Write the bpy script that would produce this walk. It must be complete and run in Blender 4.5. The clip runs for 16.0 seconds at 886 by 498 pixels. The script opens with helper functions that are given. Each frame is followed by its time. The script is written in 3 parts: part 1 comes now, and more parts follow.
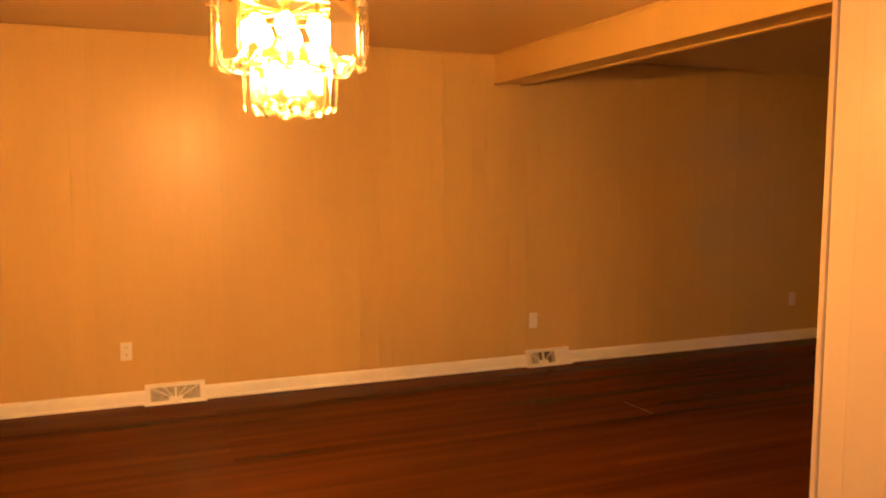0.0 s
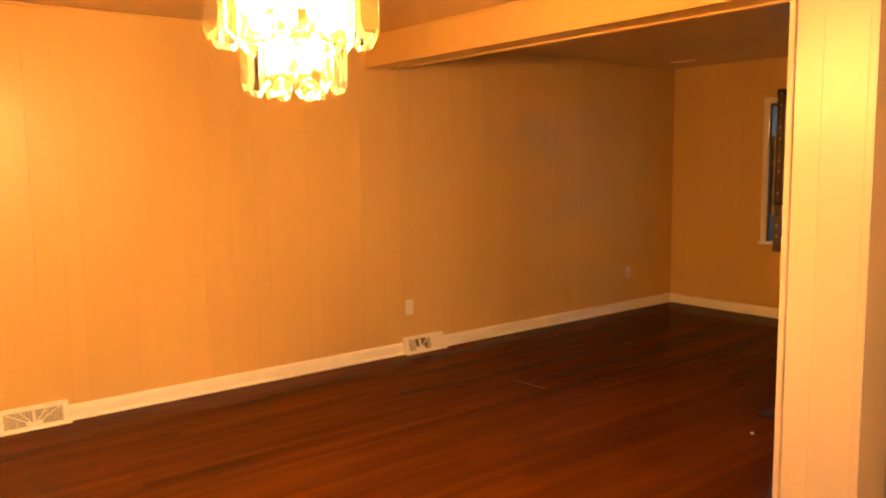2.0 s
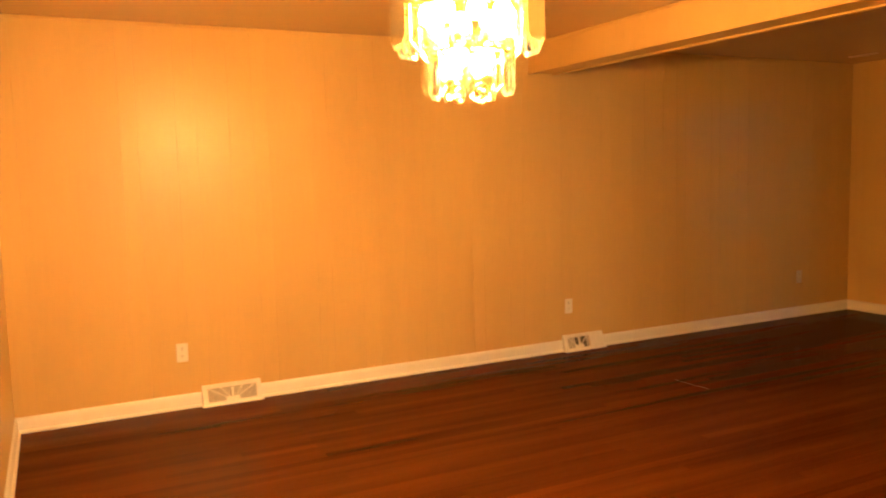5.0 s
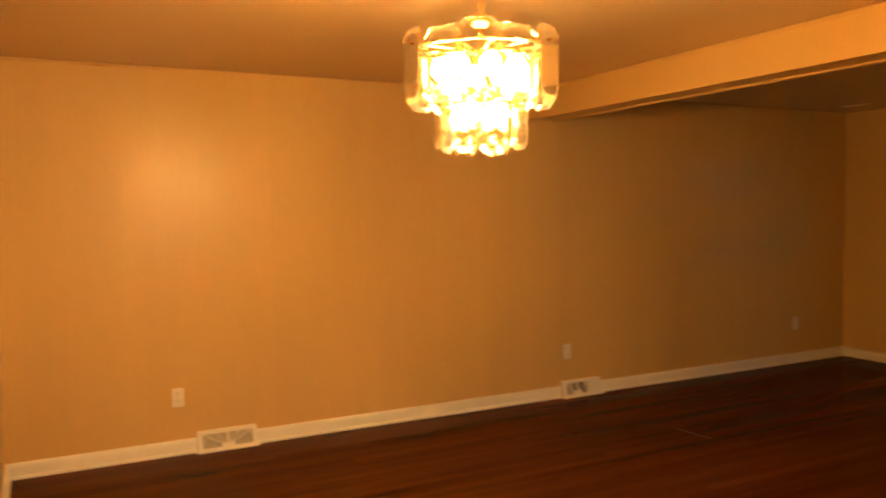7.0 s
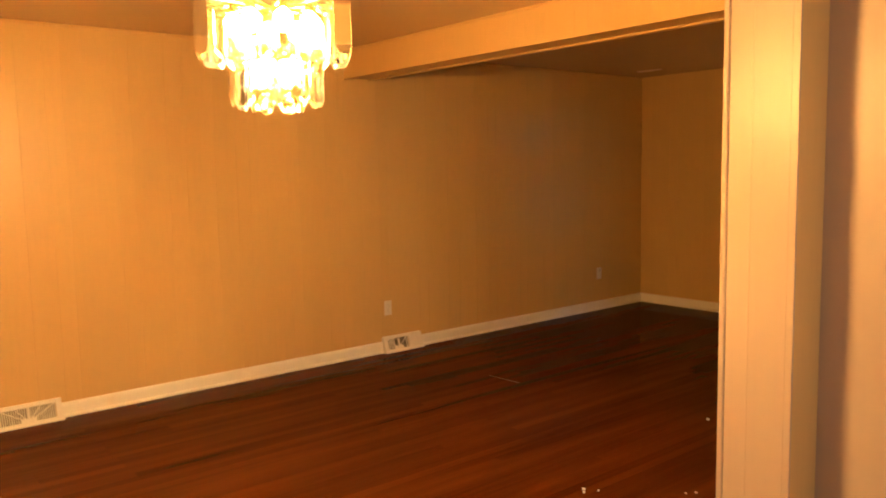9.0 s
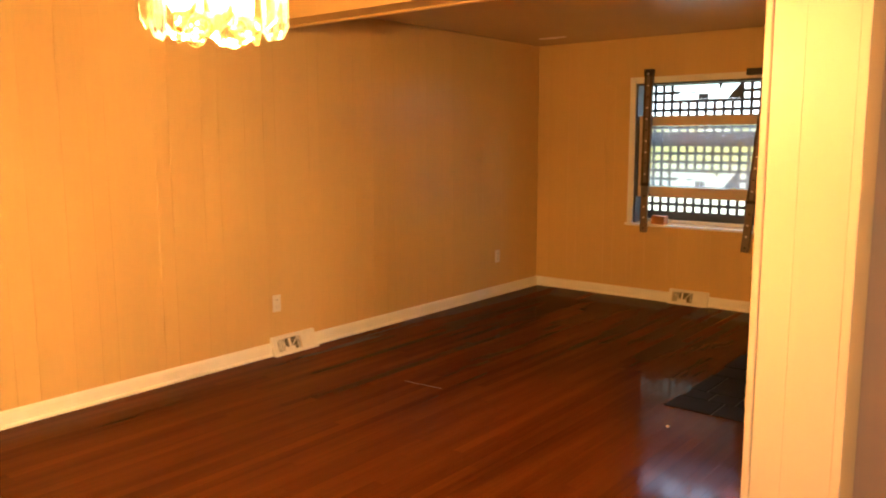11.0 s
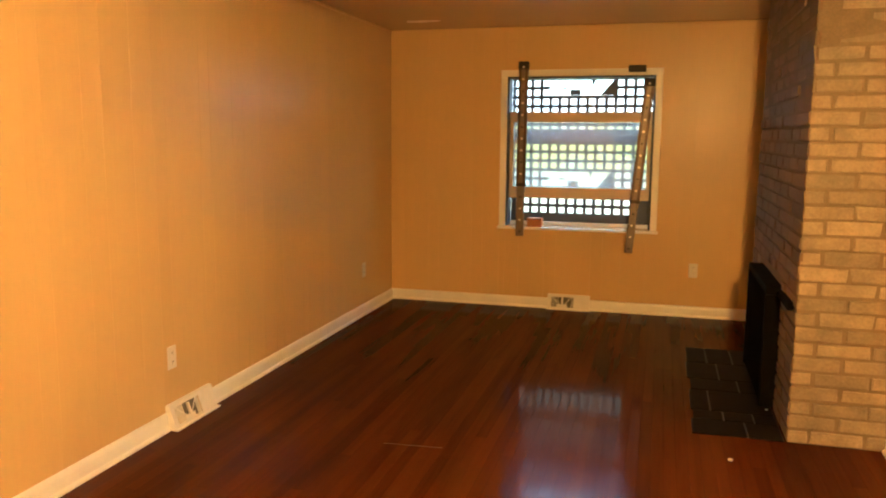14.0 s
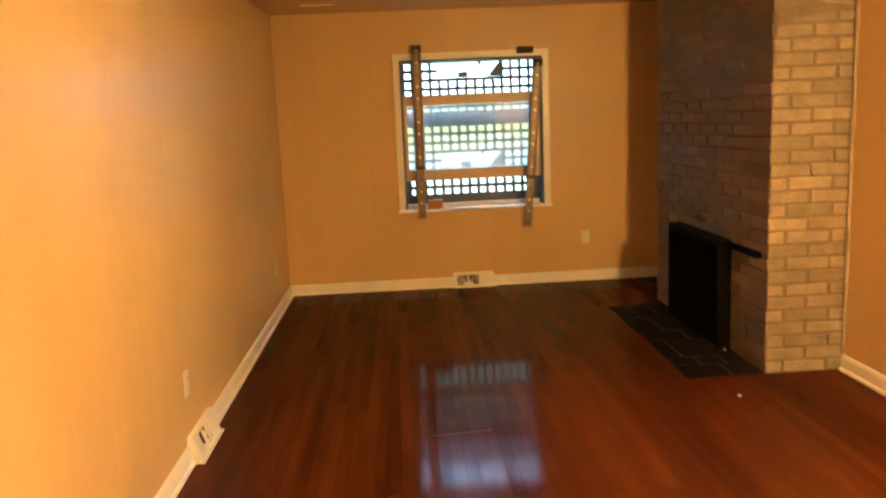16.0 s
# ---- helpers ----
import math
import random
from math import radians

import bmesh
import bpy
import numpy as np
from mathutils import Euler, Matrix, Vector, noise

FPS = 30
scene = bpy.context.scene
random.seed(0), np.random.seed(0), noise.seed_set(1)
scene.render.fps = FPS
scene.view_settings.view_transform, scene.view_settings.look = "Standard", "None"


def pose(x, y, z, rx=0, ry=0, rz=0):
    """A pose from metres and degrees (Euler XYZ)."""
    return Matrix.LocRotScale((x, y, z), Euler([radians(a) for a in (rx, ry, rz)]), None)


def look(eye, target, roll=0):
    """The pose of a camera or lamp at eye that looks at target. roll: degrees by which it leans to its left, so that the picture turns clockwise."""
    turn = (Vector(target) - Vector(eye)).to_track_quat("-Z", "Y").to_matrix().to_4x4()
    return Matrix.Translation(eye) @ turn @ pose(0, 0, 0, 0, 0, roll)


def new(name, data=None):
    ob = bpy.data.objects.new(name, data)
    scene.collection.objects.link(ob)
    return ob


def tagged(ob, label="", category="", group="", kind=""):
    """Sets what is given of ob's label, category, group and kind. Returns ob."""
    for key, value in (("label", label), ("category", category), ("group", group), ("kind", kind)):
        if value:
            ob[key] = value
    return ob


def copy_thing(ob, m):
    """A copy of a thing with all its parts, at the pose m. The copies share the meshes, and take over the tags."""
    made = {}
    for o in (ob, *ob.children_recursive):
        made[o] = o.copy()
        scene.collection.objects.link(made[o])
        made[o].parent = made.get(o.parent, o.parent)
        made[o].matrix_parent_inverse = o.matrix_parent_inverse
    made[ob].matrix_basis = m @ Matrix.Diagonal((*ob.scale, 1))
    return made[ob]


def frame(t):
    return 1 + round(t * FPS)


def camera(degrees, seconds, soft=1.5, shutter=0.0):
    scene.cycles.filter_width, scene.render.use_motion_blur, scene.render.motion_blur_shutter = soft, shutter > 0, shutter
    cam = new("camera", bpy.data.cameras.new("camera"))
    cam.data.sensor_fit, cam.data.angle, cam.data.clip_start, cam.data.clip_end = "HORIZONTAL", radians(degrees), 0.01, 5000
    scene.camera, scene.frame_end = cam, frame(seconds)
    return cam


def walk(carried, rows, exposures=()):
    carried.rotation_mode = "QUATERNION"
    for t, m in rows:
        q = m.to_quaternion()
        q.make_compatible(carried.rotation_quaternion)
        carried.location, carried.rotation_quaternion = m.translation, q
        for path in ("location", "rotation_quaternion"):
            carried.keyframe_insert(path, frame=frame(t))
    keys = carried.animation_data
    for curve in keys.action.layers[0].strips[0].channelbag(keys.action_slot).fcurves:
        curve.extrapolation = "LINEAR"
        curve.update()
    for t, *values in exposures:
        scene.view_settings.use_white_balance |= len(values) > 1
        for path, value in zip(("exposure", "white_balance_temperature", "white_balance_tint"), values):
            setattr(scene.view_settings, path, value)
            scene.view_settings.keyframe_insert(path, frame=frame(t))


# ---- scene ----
cam = camera(59.0, 16.0, soft=2.0, shutter=0.4)
PATH = [
    (0, (5.491, -0.422, 1.528), (3.643, 0.319, 1.34), 0.1),
    (0.5, (5.39, -0.699, 1.464), (3.619, 0.208, 1.259), -0.6),
    (1, (5.244, -0.818, 1.501), (3.554, 0.225, 1.274), 0.3),
    (1.5, (5.095, -0.894, 1.524), (3.459, 0.241, 1.328), 0.6),
    (2, (5.008, -1.025, 1.53), (3.446, 0.203, 1.305), -0.7),
    (2.5, (4.942, -1.114, 1.499), (3.433, 0.179, 1.276), -0.8),
    (3, (4.978, -1.131, 1.488), (3.451, 0.136, 1.233), 0.6),
    (3.5, (5.063, -1.159, 1.506), (3.473, 0.03, 1.261), 0.7),
    (4, (5.159, -1.156, 1.486), (3.517, -0.047, 1.215), 0.1),
    (4.5, (5.207, -1.164, 1.483), (3.472, -0.204, 1.223), -0.8),
    (6.8, (5.101, -1.213, 1.535), (3.284, -0.382, 1.443), -1.0),
    (7, (5.151, -1.224, 1.535), (3.376, -0.306, 1.434), -0.8),
    (7.5, (5.276, -1.152, 1.525), (3.594, -0.075, 1.421), -1.5),
    (8, (5.303, -1.151, 1.521), (3.724, 0.069, 1.383), -1.4),
    (8.5, (5.286, -1.171, 1.534), (3.754, 0.104, 1.373), -1.0),
    (9, (5.258, -1.161, 1.526), (3.722, 0.103, 1.317), -1.1),
    (11.5, (4.017, -0.856, 1.507), (2.851, 0.744, 1.227), -0.9),
    (12, (3.712, -0.79, 1.48), (2.618, 0.862, 1.208), -1.5),
    (12.5, (3.391, -0.76, 1.493), (2.471, 0.997, 1.23), -0.4),
    (13, (3.042, -0.857, 1.488), (2.313, 0.979, 1.176), -2.6),
    (13.5, (2.711, -0.872, 1.476), (2.089, 1.003, 1.163), -0.5),
    (14, (2.39, -0.841, 1.503), (1.862, 1.067, 1.219), 0.4),
    (14.5, (1.998, -0.919, 1.479), (1.726, 1.038, 1.17), -2.1),
    (15, (1.665, -0.907, 1.476), (1.525, 1.072, 1.224), -1.5),
    (15.5, (1.358, -0.891, 1.487), (1.287, 1.093, 1.24), -0.3),
    (16, (1.036, -0.959, 1.523), (1.135, 1.011, 1.192), -2.5),
]
walk(cam, [(t, look(eye, aim, roll)) for t, eye, aim, roll in PATH],
     exposures=((0, -0.16, 7100, 14), (1.5, 0.36, 6900, 11), (2.5, 0.46, 6700, 11), (4.5, 0.50, 6550, 7), (7, -0.38, 6200, -2),
                (8, -0.36, 6050, -1), (9, 0.10, 5800, 0), (11.5, 0.82, 5700, 0), (13, 0.83, 5350, -5), (14.5, 1.02, 5100, -9),
                (16, 1.06, 4900, -11)))

# ---- world and light ----
world = bpy.data.worlds.new("sky")
scene.world = world
world.use_nodes = True
_sky = world.node_tree.nodes.new("ShaderNodeTexSky")
_sky.sky_type = "NISHITA"
_sky.sun_disc = False
_sky.sun_elevation, _sky.sun_rotation = radians(35), radians(150)
_bg = world.node_tree.nodes["Background"]
_bg.inputs["Strength"].default_value = 0.12
world.node_tree.links.new(_sky.outputs[0], _bg.inputs["Color"])

sun_data = bpy.data.lights.new("sun", "SUN")
sun_data.energy, sun_data.angle, sun_data.color = 2.5, radians(0.6), (1, 0.94, 0.84)
sun = new("sun", sun_data)
sun.matrix_world = look((0, 0, 20), (-5, -9, 8))

CH = Vector((2.926, 0.074, 1.708))  # foot of the chandelier, whose bulbs light the rooms
BULB_COLOUR, BULB_GLOW = (1, 0.555, 0.205), 900


# added lamp in an unseen hall window, brightens the post's far face
hall_data = bpy.data.lights.new("added_hall_light", "AREA")
hall_data.shape, hall_data.size, hall_data.size_y = "RECTANGLE", 1.08, 1.15
hall_data.energy, hall_data.color = 32, (1, 0.82, 0.62)
hall_light = new("added_hall_light", hall_data)
hall_light.matrix_world = look((7.02, 0.35, 1.46), (0, 0.35, 1.46))


# ---- materials ----
def material(name):
    m = bpy.data.materials.new(name)
    m.use_nodes = True
    return m, m.node_tree.nodes, m.node_tree.links, m.node_tree.nodes["Principled BSDF"]


def ramp(nodes, a, b, c0, c1):
    r = nodes.new("ShaderNodeValToRGB")
    r.color_ramp.elements[0].position, r.color_ramp.elements[1].position = a, b
    r.color_ramp.elements[0].color, r.color_ramp.elements[1].color = (*c0, 1), (*c1, 1)
    return r


def position_noise(nodes, links, scale, size, detail=4.0):
    """Noise in world metres, stretched by scale."""
    g = nodes.new("ShaderNodeNewGeometry")
    mp = nodes.new("ShaderNodeMapping")
    mp.inputs["Scale"].default_value = scale
    n = nodes.new("ShaderNodeTexNoise")
    n.inputs["Scale"].default_value, n.inputs["Detail"].default_value = size, detail
    links.new(g.outputs["Position"], mp.inputs["Vector"])
    links.new(mp.outputs[0], n.inputs["Vector"])
    return n


def surface(name, base, rough, metal=0.0, vary=0.12, scale=(1, 1, 1), coarse=3.0, fine=60.0, bump=0.15, depth=0.002,
            per_piece=0.0, coat=0.0, spec=0.5):
    """Paint, metal, stone: two scales of noise in tone, a fine relief, and a worn gloss."""
    m, nodes, links, p = material(name)
    a = position_noise(nodes, links, scale, coarse)
    b = position_noise(nodes, links, scale, fine, 6)
    low = tuple(c * (1 - vary) for c in base)
    high = tuple(min(1, c * (1 + vary)) for c in base)
    r = ramp(nodes, 0.2, 0.8, low, high)
    links.new(a.outputs["Fac"], r.inputs["Fac"])
    mix = nodes.new("ShaderNodeMix")
    mix.data_type, mix.blend_type = "RGBA", "MULTIPLY"
    mix.inputs["Factor"].default_value = min(1, vary * 2)
    r2 = ramp(nodes, 0.1, 0.9, (0.6, 0.6, 0.6), (1.3, 1.3, 1.3))
    links.new(b.outputs["Fac"], r2.inputs["Fac"])
    links.new(r.outputs[0], mix.inputs["A"])
    links.new(r2.outputs[0], mix.inputs["B"])
    out = mix.outputs["Result"]
    if per_piece:
        info = nodes.new("ShaderNodeObjectInfo")
        hsv = nodes.new("ShaderNodeHueSaturation")
        mr = nodes.new("ShaderNodeMapRange")
        mr.inputs["To Min"].default_value, mr.inputs["To Max"].default_value = 1 - per_piece, 1 + per_piece
        links.new(info.outputs["Random"], mr.inputs["Value"])
        links.new(mr.outputs[0], hsv.inputs["Value"])
        links.new(out, hsv.inputs["Color"])
        out = hsv.outputs[0]
    links.new(out, p.inputs["Base Color"])
    rr = nodes.new("ShaderNodeMapRange")
    rr.inputs["To Min"].default_value, rr.inputs["To Max"].default_value = rough * 0.8, min(1, rough * 1.2)
    links.new(a.outputs["Fac"], rr.inputs["Value"])
    links.new(rr.outputs[0], p.inputs["Roughness"])
    p.inputs["Metallic"].default_value = metal
    p.inputs["Coat Weight"].default_value = coat
    p.inputs["Specular IOR Level"].default_value = spec
    bp = nodes.new("ShaderNodeBump")
    bp.inputs["Strength"].default_value, bp.inputs["Distance"].default_value = bump, depth
    links.new(b.outputs["Fac"], bp.inputs["Height"])
    links.new(bp.outputs[0], p.inputs["Normal"])
    return m


# broad upright tone bands paint in the chandelier panels' banded light
WALL = surface("banded_tan_satin_paint", (0.66, 0.46, 0.190), 0.32, vary=0.045, scale=(1, 1, 0.10), coarse=2.2, fine=45, bump=0.12,
               depth=0.002, per_piece=0.015, spec=0.33)
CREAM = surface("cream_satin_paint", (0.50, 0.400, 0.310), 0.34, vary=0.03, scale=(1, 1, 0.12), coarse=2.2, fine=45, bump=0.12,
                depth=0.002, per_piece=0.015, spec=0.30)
CEIL = surface("tan_ceiling_paint", (0.60, 0.45, 0.29), 0.25, vary=0.012, coarse=0.8, fine=4, bump=0.0, depth=0.002)
WHITE = surface("white_gloss_paint", (0.88, 0.86, 0.80), 0.32, vary=0.05, coarse=6, fine=80, bump=0.1, depth=0.001)
PLASTIC = surface("white_plastic", (0.80, 0.77, 0.70), 0.3, vary=0.02, bump=0.02)
VENT = surface("white_enamelled_steel", (0.84, 0.81, 0.75), 0.35, vary=0.06, coarse=20, fine=120, bump=0.05)
GRILLE = surface("grey_register_damper", (0.30, 0.275, 0.23), 0.5, vary=0.35, coarse=30)
DAMPER = surface("dark_grey_duct", (0.13, 0.115, 0.095), 0.6, vary=0.3, coarse=40)
DARK = surface("dark_slot", (0.02, 0.018, 0.015), 0.7, vary=0.1)
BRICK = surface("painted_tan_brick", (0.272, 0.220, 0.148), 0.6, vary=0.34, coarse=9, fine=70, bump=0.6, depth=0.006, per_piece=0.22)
# front bricks: darker and browner all over than the side bricks
BRICK_FRONT = surface("dark_smoke_stained_brick", (0.200, 0.136, 0.088), 0.6, spec=0.3, vary=0.35, coarse=2.5, fine=70, bump=0.5, depth=0.004, per_piece=0.2)


def soot_above(mat, at, spread):
    """A smoke stain with a ragged edge over the fire opening."""
    nodes, links = mat.node_tree.nodes, mat.node_tree.links
    p = nodes["Principled BSDF"]
    colour = p.inputs["Base Color"].links[0].from_socket
    g = nodes.new("ShaderNodeNewGeometry")
    mp = nodes.new("ShaderNodeMapping")
    mp.vector_type = "TEXTURE"
    mp.inputs["Location"].default_value, mp.inputs["Scale"].default_value = at, spread
    ln = nodes.new("ShaderNodeVectorMath")
    ln.operation = "LENGTH"
    n = position_noise(nodes, links, (1, 1, 1), 9.0, 5)
    add = nodes.new("ShaderNodeMath")
    add.operation = "MULTIPLY_ADD"
    add.inputs[1].default_value = 0.9
    r = ramp(nodes, 0.75, 1.55, (0.16, 0.15, 0.14), (1, 1, 1))
    mix = nodes.new("ShaderNodeMix")
    mix.data_type, mix.blend_type = "RGBA", "MULTIPLY"
    mix.inputs["Factor"].default_value = 1.0
    links.new(g.outputs["Position"], mp.inputs["Vector"])
    links.new(mp.outputs[0], ln.inputs[0])
    links.new(n.outputs["Fac"], add.inputs[0])
    links.new(ln.outputs["Value"], add.inputs[2])
    links.new(add.outputs[0], r.inputs["Fac"])
    links.new(colour, mix.inputs["A"])
    links.new(r.outputs[0], mix.inputs["B"])
    links.new(mix.outputs["Result"], p.inputs["Base Color"])


soot_above(BRICK_FRONT, (3.05, 4.17, 0.70), (0.3, 0.50, 0.20))
MORTAR = surface("tan_mortar", (0.180, 0.136, 0.086), 0.8, vary=0.25, coarse=8, fine=90, bump=0.5, depth=0.004)
SOOT = surface("black_sooty_steel", (0.004, 0.0035, 0.003), 0.85, spec=0.05, vary=0.3, coarse=12)
SLATE = surface("dark_grey_green_slate", (0.0120, 0.0092, 0.0064), 0.45, spec=0.015, vary=0.25, coarse=9, fine=60, bump=0.4, depth=0.003, per_piece=0.35)
GROUT = surface("grey_grout", (0.085, 0.078, 0.065), 0.8, vary=0.15, coarse=20)
HEARTH_BED = surface("dark_hearth_mortar", (0.060, 0.050, 0.038), 0.8, vary=0.3, coarse=14)
STRUT = surface("brown_galvanised_steel", (0.085, 0.060, 0.044), 0.42, metal=0.6, vary=0.2, coarse=15, bump=0.1)
BLACK = surface("black_rubber_block", (0.02, 0.014, 0.012), 0.6, vary=0.1)
SCREEN = surface("dark_blue_grey_steel_screen", (0.07, 0.08, 0.10), 0.5, metal=0.2, vary=0.1, coarse=10)
SASH = surface("cream_sash_paint", (0.62, 0.50, 0.36), 0.4, vary=0.08, coarse=10)
OCHRE = surface("orange_brick_clay", (0.42, 0.17, 0.06), 0.8, vary=0.2, coarse=30, bump=0.4)
SCRATCH = surface("worn_pale_wood", (0.075, 0.032, 0.012), 0.4, vary=0.3, coarse=40)
# bar steel made paler, the chandelier's light put into its colour
LIT_STEEL = surface("lit_galvanised_steel", (0.50, 0.46, 0.38), 0.45, metal=0.2, vary=0.15, coarse=15, bump=0.1)
STEEL = surface("bright_galvanised_steel", (0.17, 0.145, 0.12), 0.38, metal=0.7, vary=0.2, coarse=20, bump=0.1)
BRASS = surface("polished_brass", (0.80, 0.52, 0.18), 0.2, metal=1.0, vary=0.06, coarse=20, bump=0.02)
CRUMB_AND_GLINT = surface("white_plaster_crumb_and_glint", (0.75, 0.72, 0.65), 0.8, vary=0.05, coarse=80)
GRASS = surface("lawn", (0.07, 0.11, 0.03), 0.9, vary=0.4, coarse=1.2, fine=30, bump=0.6, depth=0.03)


def floor_material():
    m, nodes, links, p = material("dark_cherry_stained_oak")
    info = nodes.new("ShaderNodeObjectInfo")
    grain = position_noise(nodes, links, (60, 2.2, 60), 1.0, 8)
    blot = position_noise(nodes, links, (5.0, 0.55, 1), 1.0, 3)
    r = ramp(nodes, 0.30, 0.80, (0.015, 0.0032, 0.0005), (0.112, 0.0270, 0.0031))
    add = nodes.new("ShaderNodeMath")
    add.operation = "MULTIPLY_ADD"
    add.inputs[1].default_value, add.inputs[2].default_value = 0.13, 0.165
    links.new(info.outputs["Random"], add.inputs[0])
    s1 = nodes.new("ShaderNodeMath")
    s1.operation = "MULTIPLY_ADD"
    s1.inputs[1].default_value = 0.15
    links.new(grain.outputs["Fac"], s1.inputs[0])
    links.new(add.outputs[0], s1.inputs[2])
    s2 = nodes.new("ShaderNodeMath")
    s2.operation = "MULTIPLY_ADD"
    s2.inputs[1].default_value = 0.50
    links.new(blot.outputs["Fac"], s2.inputs[0])
    links.new(s1.outputs[0], s2.inputs[2])
    links.new(s2.outputs[0], r.inputs["Fac"])
    links.new(r.outputs[0], p.inputs["Base Color"])
    rr = nodes.new("ShaderNodeMapRange")
    p.inputs["Specular IOR Level"].default_value = 0.0
    p.inputs["Coat Weight"].default_value = 0.25
    rr.inputs["To Min"].default_value, rr.inputs["To Max"].default_value = 0.075, 0.13
    links.new(blot.outputs["Fac"], rr.inputs["Value"])
    links.new(rr.outputs[0], p.inputs["Coat Roughness"])
    wave = position_noise(nodes, links, (10, 2.5, 1), 1.0, 3)
    bp = nodes.new("ShaderNodeBump")
    bp.inputs["Strength"].default_value, bp.inputs["Distance"].default_value = 0.08, 0.002
    links.new(wave.outputs["Fac"], bp.inputs["Height"])
    links.new(bp.outputs[0], p.inputs["Coat Normal"])
    return m


FLOOR = floor_material()


def pane_material(name, tint, gloss, rough=0.02):
    """A thin clear pane: light passes tinted, a share is mirrored."""
    m, nodes, links, p = material(name)
    nodes.remove(p)
    tr = nodes.new("ShaderNodeBsdfTransparent")
    tr.inputs["Color"].default_value = (*tint, 1)
    gl = nodes.new("ShaderNodeBsdfGlossy")
    gl.inputs["Roughness"].default_value = rough
    fr = nodes.new("ShaderNodeFresnel")
    fr.inputs["IOR"].default_value = gloss
    mx = nodes.new("ShaderNodeMixShader")
    links.new(fr.outputs[0], mx.inputs[0])
    links.new(tr.outputs[0], mx.inputs[1])
    links.new(gl.outputs[0], mx.inputs[2])
    links.new(mx.outputs[0], nodes["Material Output"].inputs["Surface"])
    return m


GLASS = pane_material("window_glass", (0.86, 0.88, 0.88), 1.6)


def acrylic(name, tint, scatter, share, gloss, rough):
    """Amber acrylic: part of the light passes straight, part is scattered through the sheet."""
    m = pane_material(name, tint, gloss, rough)
    nodes, links = m.node_tree.nodes, m.node_tree.links
    tl = nodes.new("ShaderNodeBsdfTranslucent")
    tl.inputs["Color"].default_value = (*scatter, 1)
    mx = nodes.new("ShaderNodeMixShader")
    mx.inputs[0].default_value = share
    first = nodes["Mix Shader"]
    links.new(first.outputs[0], mx.inputs[1])
    links.new(tl.outputs[0], mx.inputs[2])
    links.new(mx.outputs[0], nodes["Material Output"].inputs["Surface"])
    return m


AMBER = acrylic("amber_acrylic", (0.985, 0.915, 0.76), (1.0, 0.80, 0.52), 0.002, 1.5, 0.06)
AMBER_EDGE = acrylic("amber_acrylic_bevel", (0.92, 0.74, 0.46), (1.0, 0.72, 0.38), 0.018, 1.8, 0.15)


def glow(name, colour, strength):
    m, nodes, links, p = material(name)
    p.inputs["Base Color"].default_value = (*colour, 1)
    p.inputs["Emission Color"].default_value = (*colour, 1)
    p.inputs["Emission Strength"].default_value = strength
    return m


BULB = glow("lit_bulb", BULB_COLOUR, BULB_GLOW)


def backdrop_material():
    """Bright overcast sky over sunlit yellow-green shrubs."""
    m, nodes, links, p = material("daylight_backdrop")
    nodes.remove(p)
    g = nodes.new("ShaderNodeNewGeometry")
    sep = nodes.new("ShaderNodeSeparateXYZ")
    links.new(g.outputs["Position"], sep.inputs[0])
    n = position_noise(nodes, links, (1, 1, 1), 1.6, 5)
    ad = nodes.new("ShaderNodeMath")
    ad.operation = "MULTIPLY_ADD"
    ad.inputs[1].default_value = 0.8
    links.new(n.outputs["Fac"], ad.inputs[0])
    links.new(sep.outputs["Z"], ad.inputs[2])
    mr = nodes.new("ShaderNodeMapRange")
    mr.inputs["From Min"].default_value, mr.inputs["From Max"].default_value = 0.0, 7.0
    links.new(ad.outputs[0], mr.inputs["Value"])
    r = nodes.new("ShaderNodeValToRGB")
    els = r.color_ramp.elements
    els[0].position, els[0].color = 0.0, (0.15, 0.155, 0.14, 1)
    els[1].position, els[1].color = 1.0, (0.62, 0.74, 1.0, 1)
    for pos, col in ((0.18, (0.17, 0.17, 0.13, 1)), (0.22, (0.19, 0.175, 0.050, 1)), (0.28, (0.18, 0.175, 0.065, 1)), (0.33, (0.30, 0.32, 0.34, 1)),
                     (0.40, (0.22, 0.25, 0.24, 1)), (0.48, (0.10, 0.12, 0.07, 1)), (0.58, (0.12, 0.14, 0.10, 1)), (0.64, (0.62, 0.74, 1.0, 1))):
        e = els.new(pos)
        e.color = col
    links.new(mr.outputs[0], r.inputs["Fac"])
    em = nodes.new("ShaderNodeEmission")
    em.inputs["Strength"].default_value = 8.5
    links.new(r.outputs[0], em.inputs["Color"])
    links.new(em.outputs[0], nodes["Material Output"].inputs["Surface"])
    return m


BACKDROP = backdrop_material()


# ---- building helpers ----
def box(bm, lo, hi, bevel=0.0, m=None):
    """An axis-aligned box between two corners, edges rounded, then moved by m."""
    geo = bmesh.ops.create_cube(bm, size=1)["verts"]
    for v in geo:
        v.co = Vector([lo[i] + (v.co[i] + 0.5) * (hi[i] - lo[i]) for i in range(3)])
    if bevel:
        edges = list({e for v in geo for e in v.link_edges})
        out = bmesh.ops.bevel(bm, geom=edges, offset=bevel, segments=2, affect="EDGES", profile=0.5)
        geo = list({v for f in out["faces"] for v in f.verts} | {v for v in geo if v.is_valid})
    if m is not None:
        bmesh.ops.transform(bm, matrix=m, verts=geo)
    return geo


